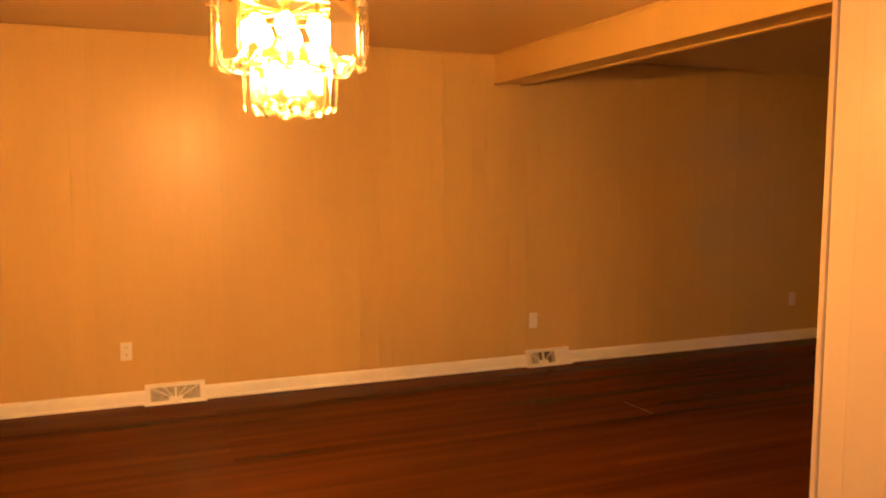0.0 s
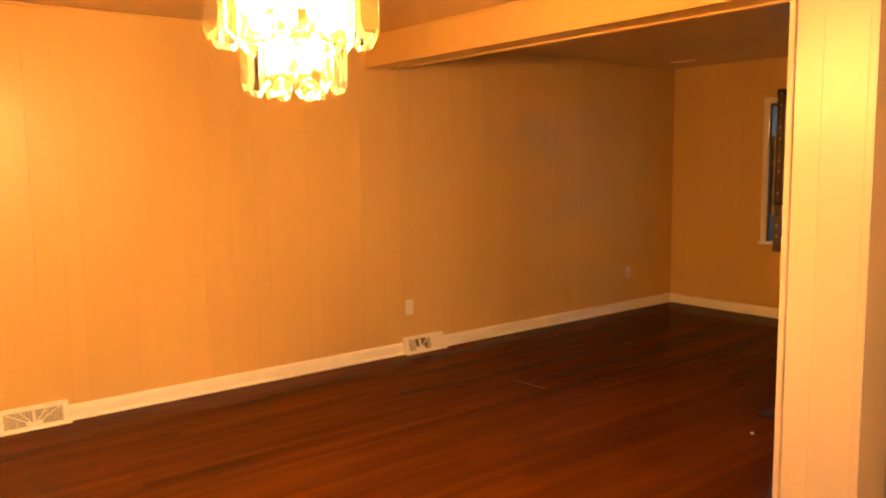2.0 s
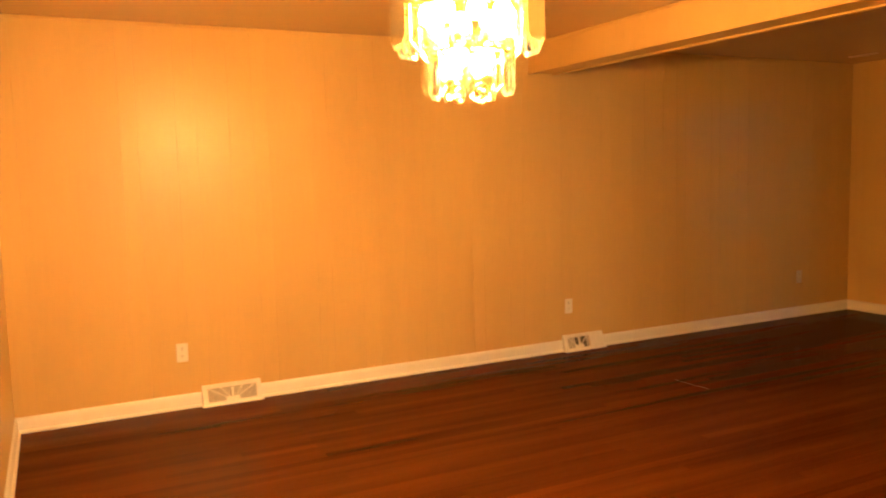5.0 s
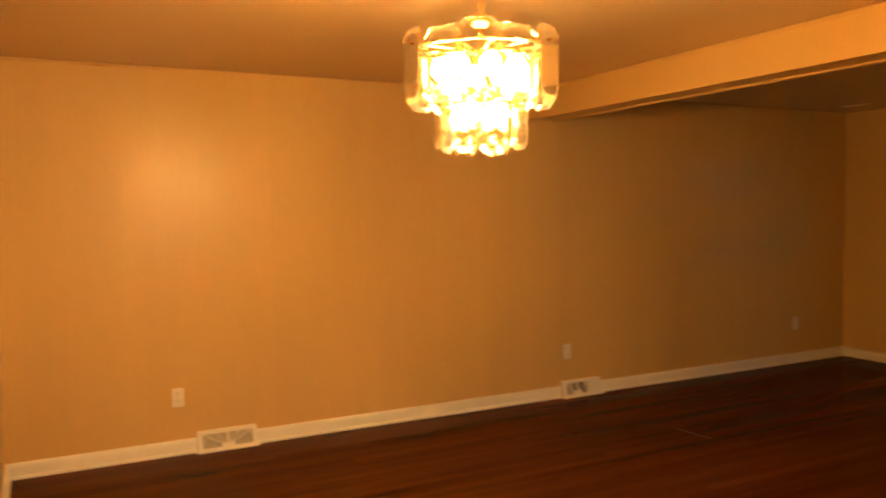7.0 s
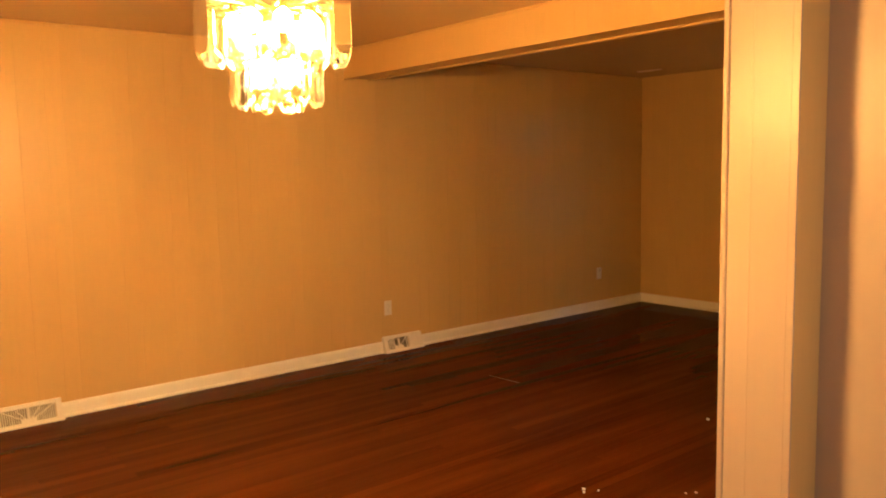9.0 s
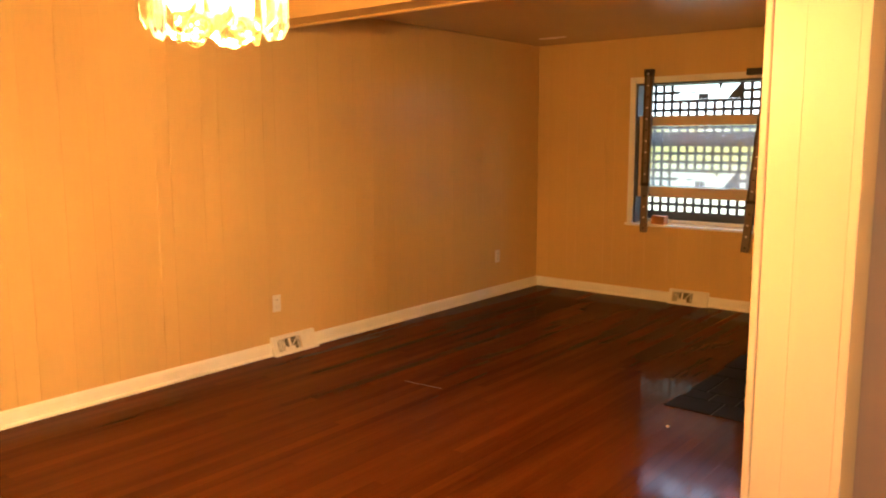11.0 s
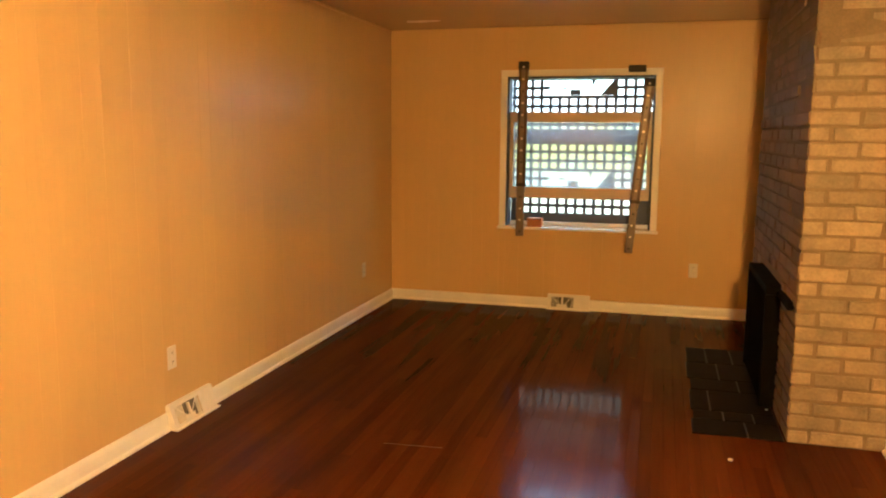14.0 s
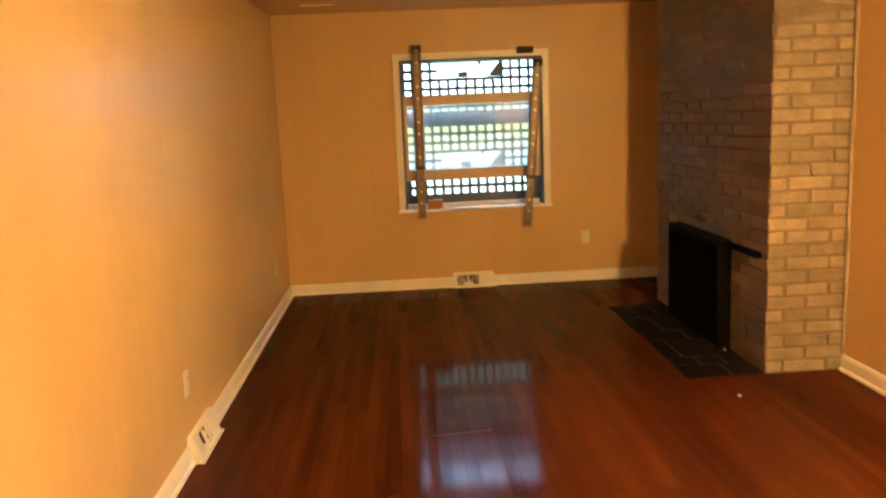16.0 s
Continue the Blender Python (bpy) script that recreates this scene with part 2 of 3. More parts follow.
def cyl(bm, a, b, r0, r1=None, n=12):
    """A capped round bar from a to b."""
    a, b = Vector(a), Vector(b)
    turn = (b - a).to_track_quat("Z", "Y").to_matrix().to_4x4()
    m = Matrix.Translation((a + b) / 2) @ turn
    bmesh.ops.create_cone(bm, cap_ends=True, segments=n, radius1=r0, radius2=r0 if r1 is None else r1, depth=(b - a).length, matrix=m)


def torus(bm, m, R, r, n=18, k=8):
    """A ring round the z axis of m."""
    rings = []
    for i in range(n):
        a = 2 * math.pi * i / n
        rings.append([bm.verts.new(m @ Vector(((R + r * math.cos(2 * math.pi * j / k)) * math.cos(a), (R + r * math.cos(2 * math.pi * j / k)) * math.sin(a),
                                               r * math.sin(2 * math.pi * j / k)))) for j in range(k)])
    for i in range(n):
        for j in range(k):
            bm.faces.new((rings[i][j], rings[(i + 1) % n][j], rings[(i + 1) % n][(j + 1) % k], rings[i][(j + 1) % k]))


def prism(bm, outline, y0, y1, m=None):
    """An outline in x and z, drawn out from y0 to y1."""
    a = [bm.verts.new((x, y0, z)) for x, z in outline]
    b = [bm.verts.new((x, y1, z)) for x, z in outline]
    n = len(outline)
    bm.faces.new(a)
    bm.faces.new(b[::-1])
    for i in range(n):
        bm.faces.new((a[i], b[i], b[(i + 1) % n], a[(i + 1) % n]))
    if m is not None:
        bmesh.ops.transform(bm, matrix=m, verts=a + b)


def mesh_of(name, bm, mat, smooth=False):
    bmesh.ops.recalc_face_normals(bm, faces=bm.faces[:])
    me = bpy.data.meshes.new(name)
    bm.to_mesh(me)
    bm.free()
    me.materials.append(mat)
    if smooth:
        for f in me.polygons:
            f.use_smooth = True
    return me


def part(name, bm, mat, parent=None, label="", smooth=False):
    ob = new(name, mesh_of(name, bm, mat, smooth))
    if parent is not None:
        ob.parent = parent
    return tagged(ob, label) if label else ob


def piece(name, me, parent, m):
    """One of many alike pieces, on shared mesh data."""
    ob = new(name, me)
    ob.parent = parent
    ob.matrix_basis = m
    return ob


def block(name, lo, hi, mat, label, category, bevel=0.0):
    bm = bmesh.new()
    box(bm, lo, hi, bevel)
    return tagged(part(name, bm, mat), label, category, kind="structure")


def empty(name, at=(0, 0, 0), rz=0.0):
    ob = new(name)
    ob.empty_display_size = 0.1
    ob.matrix_basis = pose(*at, 0, 0, rz)
    return ob


# ---- structure ----
RX, Y0, Y1, H = 3.512, -1.44, 6.0, 2.44   # right wall, back wall, window wall, ceiling
JY, JX = 1.765, 3.818                     # end and far face of the right wall
HALL_Y, KX, KY = 1.99, 6.9, -3.4         # hall wall, far side wall, wall behind
HD0, HD1, HZ = 2.20, 2.45, 2.228        # header
W1 = (1.068, 2.322, 0.725, 2.025)         # window opening x0 x1 z0 z1
W2 = (1.58, 2.84, 1.15, 2.025)
W3 = (-0.25, 0.95, 0.90, 2.02)            # added, unseen hall window y0 y1 z0 z1
CX, CY0, CY1 = 3.048, 3.219, 5.12          # chimney breast
T = 0.012                                # panelling in front of its backing
WT = 0.16

block("ground", (-60, -60, -0.60), (60, 60, -0.45), GRASS, "patchy green lawn round the house", "ground")
floor_base = block("floor", (-WT, KY - WT, -0.16), (KX + WT, Y1 + WT, -0.014), GROUT, "dark cherry-stained glossy hardwood strip floor", "floor")
ceiling = block("ceiling", (-WT, KY - WT, H), (KX + WT, Y1 + WT, H + 0.12), CEIL, "tan satin-painted ceiling with faint gloss", "ceiling")


def backing(name, boxes, label, mat=WALL):
    bm = bmesh.new()
    for lo, hi in boxes:
        box(bm, lo, hi)
    return tagged(part(name, bm, mat), label, "wall", kind="structure")


def around(axis_lo, axis_hi, w, z0, z1, y0, y1):
    """Boxes of a wall along x with one opening."""
    return [((axis_lo, y0, z0), (w[0], y1, z1)), ((w[1], y0, z0), (axis_hi, y1, z1)),
            ((w[0], y0, z0), (w[1], y1, w[2])), ((w[0], y0, w[3]), (w[1], y1, z1))]


PANEL_LABEL = "tan-painted vertical groove wood panelling wall"
wall_west = backing("wall_west", [((-WT, Y0 - WT, -0.012), (-T, Y1 + WT, H))], PANEL_LABEL)
wall_north = backing("wall_north", around(-T, KX + WT, W1, -0.012, H, Y1 + T, Y1 + WT), PANEL_LABEL + " with a window")
wall_south = backing("wall_south", around(-T, JX, W2, -0.012, H, Y0 - WT, Y0 - T), PANEL_LABEL + " with a shuttered window")
wall_east = backing("wall_east", [((RX + T, JY + T, -0.012), (JX, Y1 + T, H))], PANEL_LABEL)
wall_head = backing("wall_head_east", [((RX + T, Y0 - WT, 2.29), (JX, JY + T, H))], "tan-painted drop above the wide opening")
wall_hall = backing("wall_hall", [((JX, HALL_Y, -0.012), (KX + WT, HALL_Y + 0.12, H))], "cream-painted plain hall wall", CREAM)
wall_far = backing("wall_far_east", [((KX, KY - WT, -0.012), (KX + WT, W3[0], H)), ((KX, W3[1], -0.012), (KX + WT, HALL_Y, H)),
                                     ((KX, W3[0], -0.012), (KX + WT, W3[1], W3[2])), ((KX, W3[0], W3[3]), (KX + WT, W3[1], H))],
                   "tan-painted plain wall with an added window")
wall_back = backing("wall_back", [((JX, KY - WT, -0.012), (KX, KY, H)), ((JX - 0.12, KY - WT, -0.012), (JX, Y0 - WT, H))], "tan-painted plain wall")
header_beam = backing("wall_header", [((0, HD0 + T, HZ), (RX, HD1, H))], "tan-painted dropped header between two rooms")


def panel_mesh(width, height, mat, out=T, groove=0.00022):
    """A board of panelling: x is its width, y looks into the room, chamfered long edges."""
    bm = bmesh.new()
    g, c = groove, 0.0006
    prof = [(g, 0), (g, out - c), (g + c, out), (width - g - c, out), (width - g, out - c), (width - g, 0)]
    a = [bm.verts.new((x, y, 0)) for x, y in prof]
    b = [bm.verts.new((x, y, height)) for x, y in prof]
    for i in range(len(prof) - 1):
        bm.faces.new((a[i], a[i + 1], b[i + 1], b[i]))
    bm.faces.new(a)
    bm.faces.new(b)
    return mesh_of("panel", bm, mat)


GROOVES = (0.10, 0.155, 0.205, 0.125, 0.23, 0.10, 0.305)  # uneven plank widths of one sheet


def panelling(parent, start, along, into, length, z0, z1, offset=0, gaps=(), mat=WALL):
    """Boards side by side from start; into is the way to the room; gaps: (s0, s1, zlo, zhi) openings."""
    along, into = Vector(along), Vector(into)
    up = Vector((0, 0, 1))
    s, i = 0.0, offset
    cuts = sorted({g for gap in gaps for g in gap[:2]})
    while s < length - 0.004:
        e = min(length, s + GROOVES[i % len(GROOVES)])
        for c in cuts:
            if s + 0.004 < c < e:
                e = c
        i += 1
        spans = [(z0, z1)]
        for g in gaps:
            if g[0] - 0.001 <= s and e <= g[1] + 0.001:
                spans = [(z0, g[2]), (g[3], z1)]
        for lo, hi in spans:
            m = Matrix.Identity(4)
            for k in range(3):
                m[k][0], m[k][1], m[k][2] = along[k], into[k], up[k]
            m.translation = Vector(start) + along * s - into * T + up * lo
            piece("panel", panel_mesh(e - s, hi - lo, mat), parent, m)
        s = e


panelling(wall_west, (0, Y1, 0), (0, -1, 0), (1, 0, 0), Y1 - Y0, 0, H, 2)
panelling(wall_north, (0, Y1, 0), (1, 0, 0), (0, -1, 0), RX, 0, H, 3, [(W1[0], W1[1], W1[2], W1[3])])
panelling(wall_south, (0, Y0, 0), (1, 0, 0), (0, 1, 0), JX, 0, H, 1, [(W2[0], W2[1], W2[2], W2[3])])
panelling(wall_east, (RX, JY, 0), (0, 1, 0), (-1, 0, 0), Y1 - JY, 0, H, 4)
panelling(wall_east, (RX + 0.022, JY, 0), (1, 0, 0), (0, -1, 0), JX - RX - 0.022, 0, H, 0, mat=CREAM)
panelling(header_beam, (0, HD0, 0), (1, 0, 0), (0, -1, 0), RX, HZ, H, 6)


# ---- trim ----
def base_profile(length):
    """A baseboard with a rounded top and a shoe, along x, into +y."""
    bm = bmesh.new()
    prof = [(0, 0), (0.028, 0), (0.026, 0.012), (0.016, 0.020), (0.014, 0.070), (0.010, 0.084), (0.004, 0.092), (0, 0.093)]
    a = [bm.verts.new((0, y, z)) for y, z in prof]
    b = [bm.verts.new((length, y, z)) for y, z in prof]
    n = len(prof)
    for i in range(n):
        bm.faces.new((a[i], a[(i + 1) % n], b[(i + 1) % n], b[i]))
    bm.faces.new(a)
    bm.faces.new(b)
    return mesh_of("baseboard", bm, WHITE)


def baseboard(start, rz, length):
    ob = new("baseboard", base_profile(length))
    ob.matrix_basis = pose(*start, 0, 0, rz)
    return tagged(ob, "white gloss-painted baseboard with a shoe moulding", "baseboard", kind="structure")


V1 = (-0.366, 0.022)
V2 = (2.488, 2.884)
V3 = (1.467, 1.840)
# west wall: x along -y, into +x
for y_hi, y_lo in ((Y1 - 0.014, V2[1] - 0.01), (V2[0] + 0.01, V1[1] - 0.01), (V1[0] + 0.01, Y0)):
    baseboard((0.001, y_hi, 0), -90, y_hi - y_lo)
for x_hi, x_lo in ((RX, V3[1] - 0.01), (V3[0] + 0.01, 0.0)):
    baseboard((x_hi, Y1 - 0.001, 0), 180, x_hi - x_lo)
baseboard((0.0, Y0 + 0.001, 0), 0, RX)
baseboard((RX - 0.001, JY + 0.001, 0), 90, CY0 - JY)
baseboard((RX - 0.001, CY1, 0), 90, Y1 - CY1 - 0.03)


def trim(name, lo, hi, label, mat=None, bevel=0.003):
    bm = bmesh.new()
    box(bm, lo, hi, bevel)
    return tagged(part(name, bm, mat or WALL), label, "trim", kind="structure")


trim("trim_header", (0, HD0 - 0.010, HZ - 0.012), (RX, HD0 + 0.030, HZ - 0.001), "tan-painted moulding under the header edge")
trim("trim_header_back", (0, HD1 - 0.030, HZ - 0.012), (RX, HD1 + 0.008, HZ - 0.001), "tan-painted moulding under the header edge")
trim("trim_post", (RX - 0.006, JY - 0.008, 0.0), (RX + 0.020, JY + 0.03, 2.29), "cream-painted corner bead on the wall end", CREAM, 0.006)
for n, lo, hi in (("west", (0.001, Y0, H - 0.018), (0.014, HD0, H - 0.001)), ("south", (0.014, Y0 + 0.001, H - 0.018), (RX, Y0 + 0.014, H - 0.001)),
                  ("header", (0.014, HD0 - 0.013, H - 0.018), (RX, HD0 - 0.001, H - 0.001)),
                  ("living_west", (0.001, HD1, H - 0.018), (0.014, Y1, H - 0.001)), ("north", (0.014, Y1 - 0.014, H - 0.018), (RX, Y1 - 0.001, H - 0.001))):
    trim("trim_ceiling_" + n, lo, hi, "narrow tan-painted ceiling bead", bevel=0.004)


# ---- chimney breast, firebox and hearth ----
FY0, FY1, FZ = 3.71, 4.63, 0.70
BT = 0.012      # how proud the bricks stand
COURSE, BL = 0.0745, 0.254
bm = bmesh.new()
prism(bm, [(CY0 + BT, 0), (FY0, 0), (FY0, FZ), (FY1, FZ), (FY1, 0), (CY1 - BT, 0), (CY1 - BT, H - 0.001), (CY0 + BT, H - 0.001)], CX + BT, RX - 0.002,
      Matrix(((0, 1, 0, 0), (1, 0, 0, 0), (0, 0, 1, 0), (0, 0, 0, 1))))
chimney = tagged(part("wall_chimney_breast", bm, MORTAR), "tan-painted brick chimney breast with a darker, smoke-stained front", "chimney", kind="structure")


def brick_mesh(length, mat, seed):
    """A worn brick: x its length, y out of the wall, z up; uneven rounded front."""
    rnd = random.Random(seed)
    bm = bmesh.new()
    j = 0.0085
    geo = box(bm, (j, -0.004, j * 0.8), (length - j, BT, COURSE - j * 0.8))
    front = [v for v in geo if v.co.y > 0]
    face = [f for f in bm.faces if all(v in front for v in f.verts)][0]
    ret = bmesh.ops.inset_individual(bm, faces=[face], thickness=0.006)
    for v in front:
        v.co.y -= 0.005
        v.co.x += rnd.uniform(-0.008, 0.008)
        v.co.z += rnd.uniform(-0.006, 0.006)
    for v in face.verts:
        v.co.y += rnd.uniform(-0.002, 0.002)
    return mesh_of("brick", bm, mat)


def courses(start, along, into, length, mat, hole=None, seed=0, first=0.104, plaster=1.86):
    """Running bond from start along one face."""
    along, into = Vector(along), Vector(into)
    kinds = {}
    rnd = random.Random(seed)
    for row in range(int(H / COURSE)):
        z = row * COURSE
        s = 0.0
        cut = first if row % 2 == 0 else first + BL / 2
        while s < length - 0.02:
            e = min(cut, length)
            spans = [(s, e)]
            if hole and z < hole[2] - 0.02:
                spans = [(a, b) for a, b in ((s, min(e, hole[0])), (max(s, hole[1]), e)) if b - a > 0.02]
            for a, b in spans:
                key = (round(b - a, 3), rnd.randrange(5))
                if key not in kinds:
                    kinds[key] = brick_mesh(b - a, mat, seed + len(kinds))
                m = Matrix.Identity(4)
                for k in range(3):
                    m[k][0], m[k][1], m[k][2] = along[k], into[k], (0, 0, 1)[k]
                sunk = rnd.uniform(0, 0.004) + (0.004 if rnd.random() < 0.35 else 0) + (0.0085 if z > plaster and rnd.random() < 0.85 else 0)
                m.translation = Vector(start) + along * a + Vector((0, 0, z)) - into * (BT + sunk)
                piece("brick", kinds[key], chimney, m)
            s, cut = e, cut + BL


trim("trim_chimney", (RX - 0.020, CY0 - 0.016, 0.094), (RX - 0.001, CY0 - 0.001, H - 0.02), "light-painted bead where brick meets panelling", BRICK, 0.006)

# firebox: black steel liner with a screen frame standing proud of the opening
firebox = empty("fireplace_insert", (CX + 0.02, (FY0 + FY1) / 2, 0))
tagged(firebox, "black sooty steel fireplace insert in the brick", "fireplace")
hw = (FY1 - FY0) / 2 - 0.004
bm = bmesh.new()
box(bm, (0.40, -hw, 0.001), (0.42, hw, FZ - 0.004))
box(bm, (0.0, -hw, 0.001), (0.40, -hw + 0.012, FZ - 0.004))
box(bm, (0.0, hw - 0.012, 0.001), (0.40, hw, FZ - 0.004))
box(bm, (0.0, -hw + 0.012, FZ - 0.016), (0.40, hw - 0.012, FZ - 0.004))
box(bm, (0.0, -hw + 0.012, 0.001), (0.40, hw - 0.012, 0.012))
part("liner", bm, SOOT, firebox)
for n, lo, hi in (("frame_top", (-0.092, -hw, FZ - 0.045), (-0.002, hw, FZ - 0.004)), ("frame_side", (-0.092, -hw, 0.014), (-0.002, -hw + 0.028, FZ - 0.047)),
                  ("frame_side", (-0.092, hw - 0.028, 0.014), (-0.002, hw, FZ - 0.047))):
    bm = bmesh.new()
    box(bm, lo, hi, 0.004)
    part(n, bm, SOOT, firebox)
for side in (-1, 1):
    bm = bmesh.new()
    n = 22
    w = hw - 0.038
    for i in range(n):
        y = side * (0.004 + (i + 0.5) * w / n)
        cyl(bm, (-0.074 + 0.006 * (i % 2), y, 0.014), (-0.074 + 0.006 * (i % 2), y, FZ - 0.046), 0.010, n=6)
    part("mesh_curtain", bm, SOOT, firebox, "black hanging mesh curtain")

# dark open slot beside the firebox
bm = bmesh.new()
box(bm, (CX - 0.022, 3.31, 0.655), (CX + 0.02, 3.66, 0.695), 0.006)
tagged(part("damper_slot", bm, SOOT), "black narrow metal slot in the brick front", "slot")

# hearth
hearth = block("hearth", (2.625, 3.235, -0.013), (CX - 0.001, 4.94, 0.0012), HEARTH_BED, "dark slate tile hearth set in the floor", "hearth")


def slate(y0, y1, x0, x1, lift):
    bm = bmesh.new()
    geo = box(bm, (x0 + 0.005, y0 + 0.005, 0.0005), (x1 - 0.005, y1 - 0.005, 0.0045 + lift))
    top = [f for f in bm.faces if f.normal.z > 0.9]
    bmesh.ops.inset_individual(bm, faces=top, thickness=0.004)
    for v in geo:
        if v.co.z > 0.003:
            v.co.z -= 0.0015
    part("tile", bm, SLATE, hearth)


for row in ((3.22, 3.45, (2.600, 2.875, CX)), (3.45, 3.60, (2.615, 2.775, 2.93, CX)), (3.60, 3.97, (2.605, 2.715, CX)),
            (3.97, 4.20, (2.620, 2.900, CX)), (4.20, 4.57, (2.600, 2.800, CX)), (4.57, 4.96, (2.612, 2.745, 2.91, CX))):
    for x0, x1 in zip(row[2], row[2][1:]):
        slate(row[0], row[1], x0, x1, random.uniform(0, 0.0015))


# ---- windows ----
def window(name, w, y, sign, label):
    """Cased opening: sign 1 where the room lies towards -y. Rails, stiles, one pane, sill."""
    x0, x1, z0, z1 = w
    root = empty(name, (0, 0, 0))
    tagged(root, label, "window", kind="structure")

    def put(pname, lo, hi, mat, bevel=0.003, plabel=""):
        a, b = y - sign * lo[1], y - sign * hi[1]
        bm = bmesh.new()
        box(bm, (lo[0], min(a, b), lo[2]), (hi[0], max(a, b), hi[2]), bevel)
        return part(pname, bm, mat, root, plabel)
    c = 0.052
    # casing boards stand proud of the panelling
    put("casing", (x0 - c, 0.001, z0 - 0.002), (x0 + 0.004, 0.020, z1 + c), WHITE)
    put("casing", (x1 - 0.004, 0.001, z0 - 0.002), (x1 + c, 0.020, z1 + c), WHITE)
    put("casing", (x0 + 0.0045, 0.001, z1 - 0.004), (x1 - 0.0045, 0.020, z1 + c), WHITE)
    put("window_sill", (x0 - c - 0.012, -0.10, z0 - 0.026), (x1 + c + 0.012, 0.045, z0 - 0.003), WHITE, 0.006)
    # liner of the opening
    put("jamb", (x0 + 0.001, -0.155, z0), (x0 + 0.022, -0.001, z1), SCREEN)
    put("jamb", (x1 - 0.022, -0.155, z0), (x1 - 0.001, -0.001, z1), SCREEN)
    put("jamb", (x0 + 0.023, -0.155, z1 - 0.022), (x1 - 0.023, -0.001, z1 - 0.001), SCREEN)
    return root, put


# middle pane: a pale scattering share lowers its contrast
HAZY = acrylic("hazy_window_glass", (0.80, 0.83, 0.85), (0.92, 0.88, 0.80), 0.18, 1.9, 0.02)
win1, put1 = window("window_1", W1, Y1, 1, "white-cased window with cream sash rails and a bar-braced steel screen")
a0, a1 = W1[0] + 0.024, W1[1] - 0.024
put1("sash_rail", (a0, -0.075, 1.632), (a1, -0.035, 1.722), SASH, 0.004)
put1("sash_rail", (a0, -0.075, 0.972), (a1, -0.035, 1.068), SASH, 0.004)
put1("sash_stile", (a0, -0.073, 1.069), (a0 + 0.030, -0.040, 1.631), SASH, 0.004)
put1("sash_stile", (a1 - 0.030, -0.073, 1.069), (a1, -0.040, 1.631), SASH, 0.004)
g1 = put1("pane", (a0 + 0.031, -0.060, 1.069), (a1 - 0.031, -0.055, 1.631), HAZY, 0)
g1.visible_shadow = False
put1("blank_plate", (a0, -0.168, W1[2] + 0.034), (a0 + 0.045, -0.156, 0.97), SCREEN, 0.002)
put1("blank_plate", (a1 - 0.115, -0.168, W1[2] + 0.034), (a1, -0.156, 0.97), SCREEN, 0.002)
put1("sill_track", (a0, -0.150, W1[2] + 0.001), (a1, -0.115, W1[2] + 0.032), WHITE, 0.003)


def steel_screen(name, y, x0, x1, z0, z1, solid, logos, label):
    """A punched steel sheet: square holes in rows, blank bands, and logo-shaped openings of wedge and blocks."""
    root = empty(name, (0, y, 0))
    tagged(root, label, "security screen")
    px, pz, bar = 0.0805, 0.0795, 0.029
    nx, nz = int((x1 - x0) / px), int((z1 - z0) / pz)
    bm = bmesh.new()

    def inlogo(x, z):
        return any(l[0] <= x <= l[1] and l[2] <= z <= l[3] for l in logos)

    def blank(z):
        return any(s[0] <= z <= s[1] for s in solid)
    # bars across
    for k in range(nz + 1):
        z = z0 + k * pz
        s = None
        for i in range(nx + 1):
            inside = inlogo(x0 + (i + 0.5) * px, z) or i == nx
            if not inside and s is None:
                s = x0 + i * px
            if inside and s is not None:
                box(bm, (s, 0, z - bar / 2), (x0 + i * px + (bar if i == nx else 0), 0.004, z + bar / 2))
                s = None
    for i in range(nx + 1):
        x = x0 + i * px
        for k in range(nz):
            zc = z0 + (k + 0.5) * pz
            if inlogo(x, zc):
                continue
            box(bm, (x, 0.0004, zc - pz / 2 + bar / 2), (x + bar, 0.0036, zc + pz / 2 - bar / 2))
    for s in solid:
        box(bm, (x0, -0.003, s[0]), (x1, -0.0005, s[1]))
    part("sheet", bm, SCREEN, root)
    for l in logos:
        lx, lw, lz, lh = l[0], l[1] - l[0], l[2], l[3] - l[2]
        for outline in (((0.80, 0), (1.03, 0), (1.03, 1.05), (1.0, 1.05)), ((0.66, 1.05), (0.72, 1.05), (0.68, 0.55)),
                        ((0.34, 0), (0.50, 0), (0.50, 0.38), (0.34, 0.38)), ((-0.02, 0.46), (0.06, 0.46), (0.06, 0.56), (-0.02, 0.56)),
                        ((0.20, 0.44), (0.30, 0.44), (0.30, 0.54), (0.20, 0.54))):
            bm = bmesh.new()
            prism(bm, [(lx + u * lw, lz + v * lh) for u, v in outline], 0.0, 0.003)
            part("logo_web", bm, SCREEN, root)
    return root


steel_screen("security_screen", Y1 + 0.175, W1[0] + 0.02, W1[1] + 0.02, 0.82, 2.04, [(0.70, 0.83), (1.455, 1.575)],
             [(1.40, 1.97, 1.870, 1.995), (1.40, 1.97, 1.070, 1.21)], "dark punched steel security screen outside the window glass")


